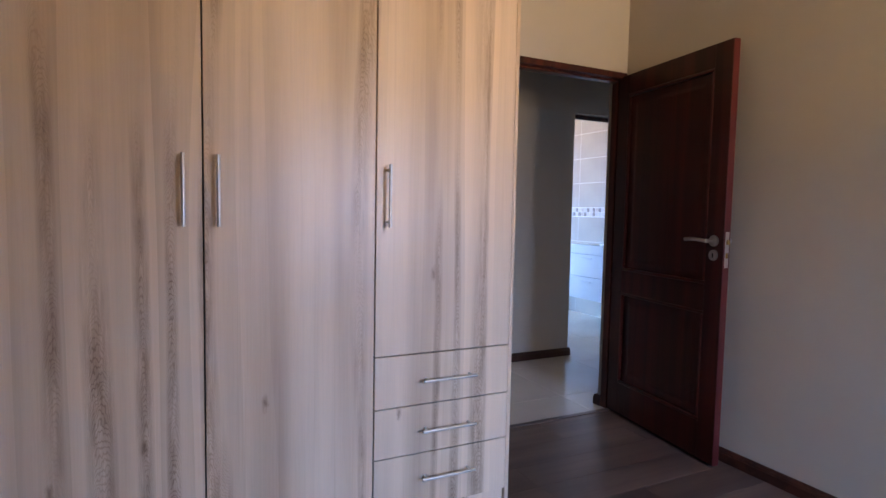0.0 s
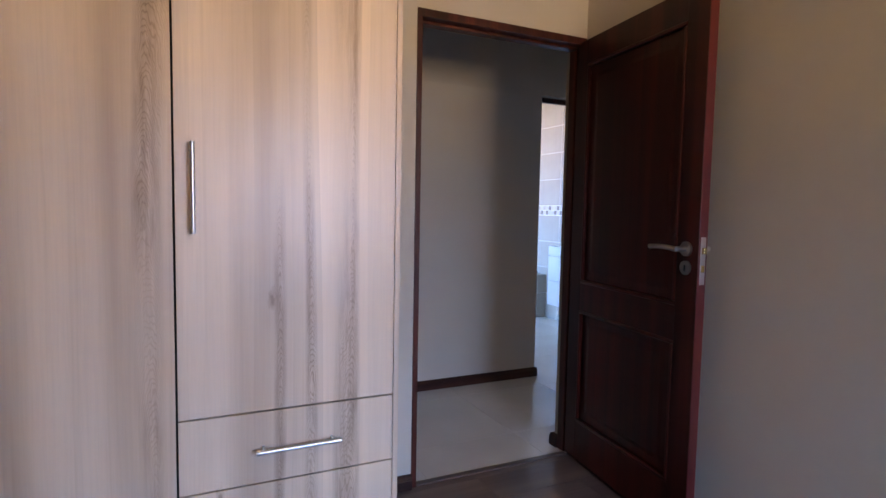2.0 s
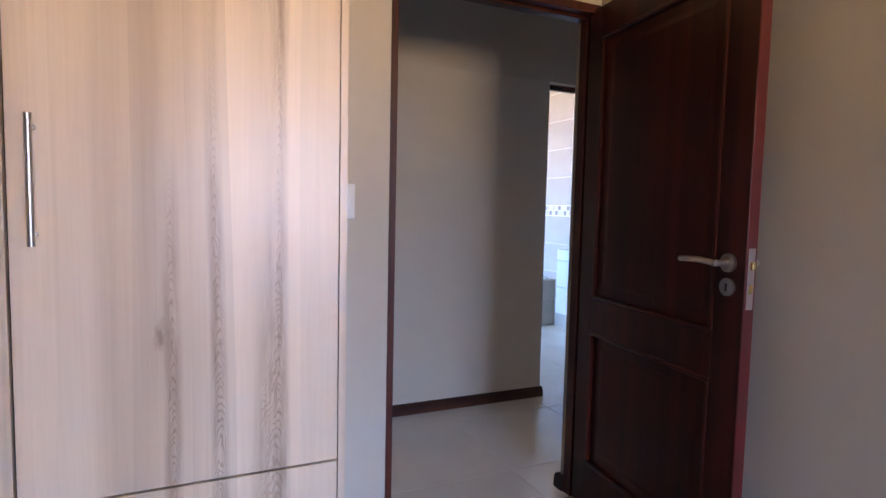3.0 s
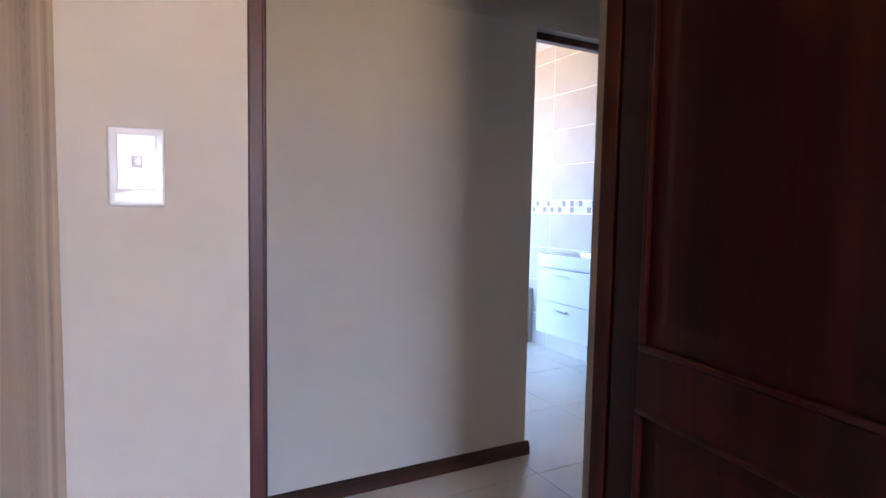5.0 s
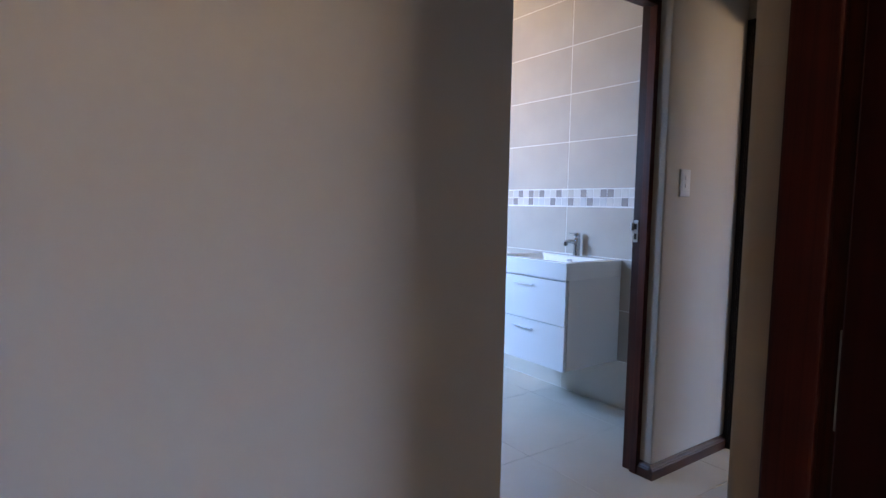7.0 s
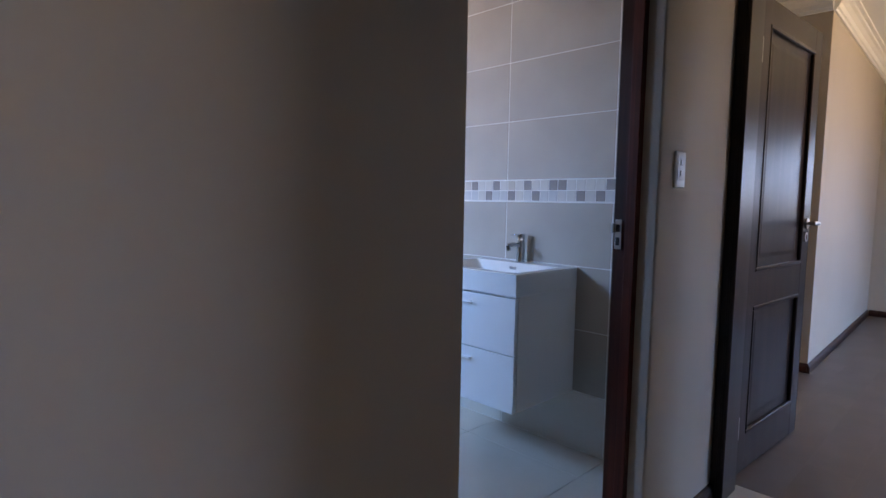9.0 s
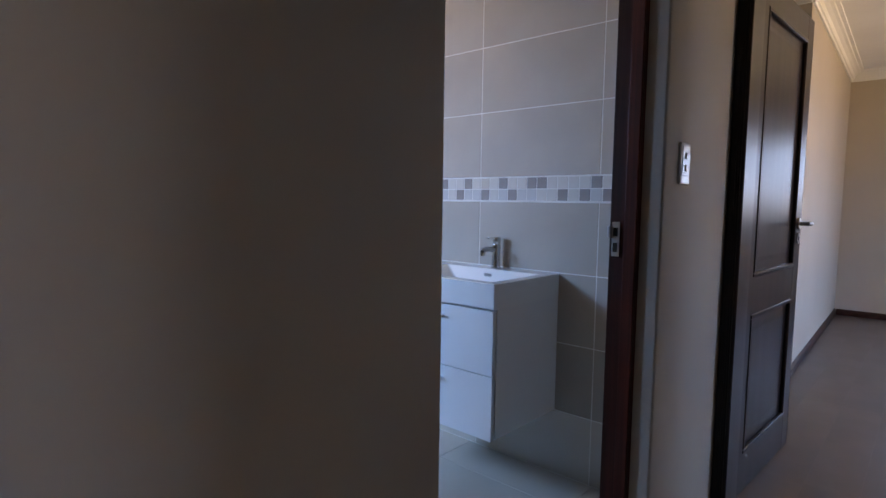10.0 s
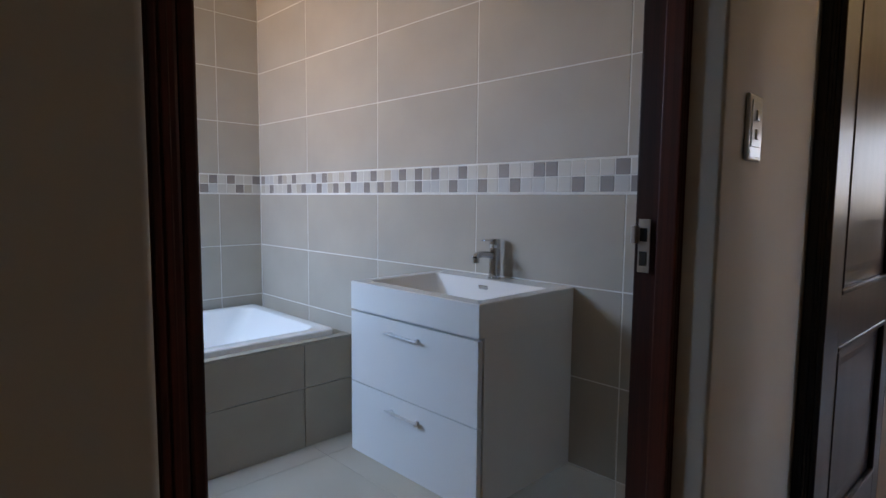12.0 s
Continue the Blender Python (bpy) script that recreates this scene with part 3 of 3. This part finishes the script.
part("top_panel", boxes((LEFT + 0.005, WARD_R + 0.003, WARD + 0.01, DOOR_WALL - 0.003, WTOP, CEIL - 0.003)), OAK, ward)


def bar_handle(p, q):
    """A round steel bar on two posts, in front of a wardrobe front."""
    p, q = Vector(p), Vector(q)
    bm = bmesh.new()
    rod(bm, p, q, 0.006)
    for s in (0.09, 0.91):
        c = p.lerp(q, s)
        rod(bm, c, (c.x, WARD, c.z), 0.0045, 12)
    return bm


G = 0.0027
HY = WARD - 0.034
for x0, x1, z0, hxz in ((LEFT + 0.01, -1.036, 0.062, -1.09), (-1.036, -0.464, 0.062, -0.522), (-0.464, 0.107, 0.062, -0.421), (0.107, WARD_R - 0.013, 0.674, 0.150)):
    d = part("door", boxes((x0 + G, x1 - G, WARD, WARD + 0.018, z0 + G, WTOP - 0.003, 0.0008, 1)), OAK, ward)
    part("handle", bar_handle((hxz, HY, 1.155), (hxz, HY, 1.380)), STEEL, d, "brushed steel bar handle", True)
for z0, z1, hz in ((0.475, 0.674, 0.574), (0.283, 0.475, 0.378), (0.062, 0.283, 0.190)):
    d = part("drawer", boxes((0.107 + G, WARD_R - 0.013 - G, WARD, WARD + 0.018, z0 + G * 0.8, z1 - G * 0.8, 0.0008, 1)), OAK, ward)
    part("handle", bar_handle((0.296, HY, hz), (0.524, HY, hz)), STEEL, d, "brushed steel bar handle", True)

# ---- switches ----


def switch_plate(name, label, m, rockers):
    """Local x to the right and z up on the wall, y into it."""
    ob = thing(name, m, label, "light switch")
    part("plate", boxes((-0.038, 0.038, -0.008, 0, -0.059, 0.059, 0.005, 4)), PLASTIC, ob, smooth=True)
    part("inner_plate", boxes((-0.026, 0.026, -0.0095, -0.0075, -0.034, 0.048, 0.0012)), PLASTIC, ob)
    part("label_strip", boxes((-0.030, 0.030, -0.0088, -0.0075, -0.052, -0.040, 0.0004)), PLASTIC, ob)
    for x, z in rockers:
        part("rocker", boxes((x - 0.007, x + 0.007, -0.0120, -0.0090, z - 0.009, z + 0.009, 0.0014)), PLASTIC, ob, "small white rocker", True)
    return ob


switch_plate("light_switch", "white plastic light switch on the beige bedroom wall", pose(0.862, DOOR_WALL, 1.253), [(0, 0.008)])
switch_plate("light_switch", "white plastic switch with two rockers on the passage wall", pose(3.512, HALL, 1.295), [(0, 0.022), (0, -0.012)])

# ---- washstand ----
VX, VY0, VY1, VT, VM, VB = 3.499, 3.689, 4.284, 0.881, 0.786, 0.285
stand = thing("washstand", pose(0, 0, 0), "white gloss wall-hung washstand with two drawers", "washstand")
part("body", boxes((VX + 0.026, TILE_X - 0.001, VY0 + 0.003, VY1 - 0.003, VB, VM - 0.001, 0.001)), WHITE, stand)
for z0, z1, hz in ((0.5345, 0.778, 0.737), (VB, 0.5305, 0.482)):
    d = part("drawer", boxes((VX, VX + 0.018, VY0 + 0.003, VY1 - 0.003, z0, z1, 0.0015)), WHITE, stand)
    bm = boxes((VX - 0.027, VX - 0.013, 3.922, 4.075, hz - 0.0035, hz + 0.0035, 0.002), (VX - 0.015, VX, 3.932, 3.942, hz - 0.003, hz + 0.003), (VX - 0.015, VX, 4.055, 4.065, hz - 0.003, hz + 0.003))
    part("handle", bm, SATIN, d, "chrome bow handle")


def ring(bm, x0, x1, y0, y1, z, radius, n=5):
    """A rounded rectangle of points, anticlockwise."""
    vs = []
    for cx, cy, a in ((x1 - radius, y1 - radius, 0), (x0 + radius, y1 - radius, 90), (x0 + radius, y0 + radius, 180), (x1 - radius, y0 + radius, 270)):
        for k in range(n + 1):
            t = radians(a + 90 * k / n)
            vs.append(bm.verts.new((cx + radius * math.cos(t), cy + radius * math.sin(t), z)))
    return vs


def lathe(bm, rings):
    for a, b in zip(rings, rings[1:]):
        for k in range(len(a)):
            bm.faces.new((a[k], a[(k + 1) % len(a)], b[(k + 1) % len(b)], b[k]))
    bm.faces.new(rings[0][::-1])
    bm.faces.new(rings[-1])


def lathe_open(bm, rings):
    for a, b in zip(rings, rings[1:]):
        for k in range(len(a)):
            bm.faces.new((a[k], a[(k + 1) % len(a)], b[(k + 1) % len(b)], b[k]))
    bm.verts.ensure_lookup_table()


bm = bmesh.new()
lathe(bm, [ring(bm, VX, TILE_X - 0.001, VY0, VY1, VM, 0.004), ring(bm, VX, TILE_X - 0.001, VY0, VY1, VT - 0.003, 0.004), ring(bm, VX + 0.003, TILE_X - 0.001, VY0 + 0.003, VY1 - 0.003, VT, 0.004),
           ring(bm, 3.547, 3.874, 3.731, 4.242, VT, 0.010), ring(bm, 3.551, 3.870, 3.735, 4.238, VT - 0.004, 0.012), ring(bm, 3.600, 3.841, 3.81, 4.165, VT - 0.078, 0.03), ring(bm, 3.625, 3.816, 3.85, 4.12, VT - 0.082, 0.02)])
basin = part("basin", bm, CERAMIC, stand, "white ceramic basin top with a sunken bowl", True)
ov = part("overflow", boxes((3.828, 3.834, 3.965, 4.005, VT - 0.036, VT - 0.022, 0.002)), CHROME, basin, "chrome overflow slot")
ov.data.transform(Matrix.Translation((3.858, 3.992, VT - 0.026)) @ Matrix.Rotation(radians(-18), 4, "Y") @ Matrix.Translation((-3.831, -3.985, -VT + 0.029)))
bm = bmesh.new()
rod(bm, (3.72, 3.985, VT - 0.083), (3.72, 3.985, VT - 0.078), 0.022, 24)
part("drain", bm, CHROME, basin, "round chrome drain")

tap = thing("tap", pose(3.915, 3.990, VT), "chrome single-lever basin mixer tap", "tap")
bm = bmesh.new()
rod(bm, (0, 0, 0), (0, 0, 0.005), 0.0235, 32)
lathe(bm, [ring(bm, -r, r, -r * 0.92, r * 0.92, z, r * 0.8, 6) for r, z in ((0.0205, 0.004), (0.0200, 0.010), (0.0195, 0.100), (0.0180, 0.110))])
part("tap_body", bm, CHROME, tap, smooth=True)
bm = bmesh.new()
tube(bm, [(-0.012, 0, 0.084), (-0.045, 0, 0.090), (-0.080, 0, 0.092), (-0.096, 0, 0.089), (-0.104, 0, 0.081)], 0.0115, 16)
rod(bm, (-0.099, 0, 0.064), (-0.099, 0, 0.082), 0.0115, 20)
part("spout", bm, CHROME, tap, smooth=True)
bm = bmesh.new()
lathe(bm, [ring(bm, -r, r, -r * 0.92, r * 0.92, z, r * 0.8, 6) for r, z in ((0.0170, 0.112), (0.0195, 0.116), (0.0195, 0.138), (0.0175, 0.143))])
box(bm, -0.066, -0.010, -0.009, 0.009, 0.137, 0.143, 0.0025)
part("lever_handle", bm, CHROME, tap, smooth=True)

# ---- bath ----
tub = thing("bathtub", pose(0, 0, 0), "white bathtub set into a tiled surround", "bathtub")
bm = bmesh.new()
T0, T1, U0, U1, TZ = 2.14, 3.900, 4.990, 5.855, 0.528
lathe_open(bm, [ring(bm, T0, T1, U0, U1, 0.500, 0.03), ring(bm, T0, T1, U0, U1, TZ - 0.006, 0.03), ring(bm, T0 + 0.006, T1 - 0.006, U0 + 0.006, U1 - 0.006, TZ, 0.028), ring(bm, T0 + 0.055, T1 - 0.055, U0 + 0.055, U1 - 0.055, TZ + 0.002, 0.08), ring(bm, T0 + 0.060, T1 - 0.060, U0 + 0.060, U1 - 0.060, TZ - 0.001, 0.08)])
part("rim", bm, CERAMIC, tub, "raised white rim", True)
bm = bmesh.new()
lathe_open(bm, [ring(bm, T0 + 0.060, T1 - 0.060, U0 + 0.060, U1 - 0.060, TZ - 0.001, 0.08), ring(bm, T0 + 0.066, T1 - 0.066, U0 + 0.066, U1 - 0.066, TZ - 0.008, 0.08), ring(bm, T0 + 0.14, T1 - 0.20, U0 + 0.12, U1 - 0.12, 0.30, 0.10), ring(bm, T0 + 0.20, T1 - 0.36, U0 + 0.17, U1 - 0.17, 0.12, 0.12), ring(bm, T0 + 0.26, T1 - 0.44, U0 + 0.22, U1 - 0.22, 0.10, 0.10)])
bm.faces.new(bm.verts[-24:])
part("bowl", bm, CERAMIC, tub, "smooth white sloping bowl", True)
AP = 4.940
structure("bath_surround", boxes((BATH_LEFT, TILE_X, AP + 0.008, U0 + 0.05, 0, 0.492), (T1 - 0.05, TILE_X, U0 + 0.05, BATH_FAR, 0, 0.492)), GROUT, "tiled bath surround", "bath surround")
# ---- tiles, boards: the pieces of walls and floors ----


def slab(w, d, h, chamfer=0.0012):
    """A shared piece: w along x, d along y, h thick, its top edges chamfered; the origin is the middle of its top."""
    x, y, c = w / 2, d / 2, chamfer
    v = [(-x, -y, -h), (x, -y, -h), (x, y, -h), (-x, y, -h), (-x, -y, -c), (x, -y, -c), (x, y, -c), (-x, y, -c), (-x + c, -y + c, 0), (x - c, -y + c, 0), (x - c, y - c, 0), (-x + c, y - c, 0)]
    f = [(3, 2, 1, 0), (8, 9, 10, 11)]
    for a in (0, 4):
        for k in range(4):
            f.append((a + k, a + (k + 1) % 4, a + 4 + (k + 1) % 4, a + 4 + k))
    return v, f


SLABS = {}


def piece(name, parent, m, w, d, h, mat, chamfer=0.0012):
    key = (round(w, 4), round(d, 4), h, mat.name)
    if key not in SLABS:
        me = bpy.data.meshes.new(name)
        verts, faces = slab(w, d, h, chamfer)
        me.from_pydata(verts, [], faces)
        me.materials.append(mat)
        SLABS[key] = me
    ob = new(name, SLABS[key])
    ob.parent = parent
    ob.matrix_world = m
    return ob


def grid(lo, hi, origin, pitch):
    """Cuts from lo to hi on a grid through origin."""
    k = math.floor((lo - origin) / pitch)
    cuts = [lo]
    while origin + pitch * (k + 1) < hi - 0.004:
        k += 1
        if origin + pitch * k > lo + 0.004:
            cuts.append(origin + pitch * k)
    return list(zip(cuts, cuts[1:] + [hi]))


JOINT = 0.0042
rng = random.Random(5)
ROWS = [(0, 0.283), (0.283, 0.583), (0.583, 0.884), (0.884, 1.184), (1.296, 1.593), (1.593, 1.890), (1.890, 2.189), (2.189, 2.488), (2.488, CEIL)]
structure("wall_bathroom_tiled", boxes((TILE_X + 0.0015, TILE_X + 0.15, H1, BATH_FAR + 0.15, 0, CEIL)), GROUT, "bathroom wall of taupe tiles with a mosaic band")
structure("wall_bathroom_far", boxes((BATH_LEFT, TILE_X + 0.0015, BATH_FAR + 0.0015, BATH_FAR + 0.15, 0, CEIL)), GROUT, "bathroom end wall of taupe tiles with a mosaic band")
right_bed, far_bed, floor_bed = bpy.data.objects["wall_bathroom_tiled"], bpy.data.objects["wall_bathroom_far"], bpy.data.objects["floor_passage"]
for z0, z1 in ROWS:
    for y0, y1 in grid(H1 + 0.002, BATH_FAR, 4.126, 0.606):
        m = Matrix.Translation((TILE_X, (y0 + y1) / 2, (z0 + z1) / 2)) @ Matrix(((0, 0, -1, 0), (-1, 0, 0, 0), (0, 1, 0, 0), (0, 0, 0, 1)))
        # lowest course takes the floor's cream: a paler tile, plus painted floor bounce
        piece("tile", right_bed, m, y1 - y0 - JOINT, z1 - z0 - JOINT, 0.008, WALL_TILE if z0 else FLOOR_TILE)
    for x0, x1 in grid(BATH_LEFT, TILE_X, 3.714, 0.606):
        m = Matrix.Translation(((x0 + x1) / 2, BATH_FAR, (z0 + z1) / 2)) @ Matrix(((1, 0, 0, 0), (0, 0, -1, 0), (0, 1, 0, 0), (0, 0, 0, 1)))
        piece("tile", far_bed, m, x1 - x0 - JOINT, z1 - z0 - JOINT, 0.008, WALL_TILE)

# the mosaic band: two courses of small squares, the dark ones scattered
MP = 0.0512
BAND = ((1.2670, {1, 5, 8, 12, 14, 19, 22, 26, 28, 30, 33, 37, 40, 41, 46, 50}, {0, 3, 5, 9}), (1.2150, {3, 7, 10, 13, 16, 18, 21, 23, 25, 28, 32, 35, 38, 43, 45, 47, 51}, {2, 6, 10}))


def mosaic(dark):
    return MOSAIC[2] if dark else MOSAIC[rng.choice((0, 0, 1, 3))]


for z, dark_right, dark_far in BAND:
    for k in range(1, int((BATH_FAR - H1 + 0.016) / MP)):
        m = Matrix.Translation((TILE_X, BATH_FAR + 0.016 - k * MP, z)) @ Matrix(((0, 0, -1, 0), (-1, 0, 0, 0), (0, 1, 0, 0), (0, 0, 0, 1)))
        piece("mosaic_tile", right_bed, m, MP - 0.0042, 0.0480, 0.008, mosaic(k in dark_right), 0.001)
    for k in range(40):
        m = Matrix.Translation((TILE_X - (k + 0.5) * MP, BATH_FAR, z)) @ Matrix(((1, 0, 0, 0), (0, 0, -1, 0), (0, 1, 0, 0), (0, 0, 0, 1)))
        piece("mosaic_tile", far_bed, m, MP - 0.0042, 0.0480, 0.008, mosaic(k in dark_far), 0.001)

# the bath's apron and ledge
apron = bpy.data.objects["bath_surround"]
for z0, z1 in ((0, 0.285), (0.285, 0.492)):
    for x0, x1 in grid(BATH_LEFT, TILE_X, 3.70, 0.604):
        m = Matrix.Translation(((x0 + x1) / 2, AP, (z0 + z1) / 2)) @ Matrix(((1, 0, 0, 0), (0, 0, -1, 0), (0, 1, 0, 0), (0, 0, 0, 1)))
        piece("tile", apron, m, x1 - x0 - JOINT, z1 - z0 - JOINT, 0.008, WALL_TILE)
for x0, x1 in grid(BATH_LEFT, TILE_X, 3.70, 0.604):
    piece("ledge_tile", apron, Matrix.Translation(((x0 + x1) / 2, (AP + U0 + 0.006) / 2, 0.5)), x1 - x0 - 0.002, U0 + 0.004 - AP, 0.008, WALL_TILE)
piece("ledge_tile", apron, Matrix.Translation(((T1 + TILE_X) / 2 - 0.004, (U0 + BATH_FAR) / 2 + 0.004, 0.5)), TILE_X - T1 + 0.004, BATH_FAR - U0 - 0.012, 0.008, WALL_TILE)

# floor tiles of passage and bathroom
FP = 0.652
for x0, x1 in grid(LEFT, SILL_X, 2.428, FP):
    for y0, y1 in grid(DOOR_WALL + 0.022, BATH_FAR, 2.852, FP):
        if x1 > BATH_LEFT or y1 < H1 + 0.4:
            piece("floor_tile", floor_bed, Matrix.Translation(((x0 + x1) / 2, (y0 + y1) / 2, 0)), x1 - x0 - 0.0022, y1 - y0 - 0.0022, 0.008, FLOOR_TILE, 0.0006)
structure("threshold", boxes((FRAME_L + 0.034, FRAME_R - 0.034, DOOR_WALL + 0.004, DOOR_WALL + 0.036, -0.004, 0.006, 0.002)), LAMINATE, "brown wooden threshold strip between laminate and tiles", "threshold")

# laminate boards of the two bedrooms, laid along x
bed_floor, room_floor = bpy.data.objects["floor_bedroom"], bpy.data.objects["floor_second_room"]


def boards(parent, x0, x1, y0, y1, mat, name, gap=0.0006):
    for j, (a, b) in enumerate(grid(y0, y1, y0, 0.192)):
        for c, d in grid(x0, x1, x0 + (0.43 * (j * 7 % 5)) % 1.28, 1.28):
            piece(name, parent, Matrix.Translation(((c + d) / 2, (a + b) / 2, 0)), d - c - gap, b - a - gap, 0.008, mat, gap * 0.8)


boards(bed_floor, LEFT, RIGHT, BACK, DOOR_WALL + 0.02, LAMINATE, "laminate_board")
boards(room_floor, SILL_X, ROOM_END, ROOM_BACK, ROOM_WALL, CARPET, "laminate_board", 0.0002)
boards(room_floor, END1, RECESS, ROOM_WALL, 4.0, CARPET, "laminate_board", 0.0002)
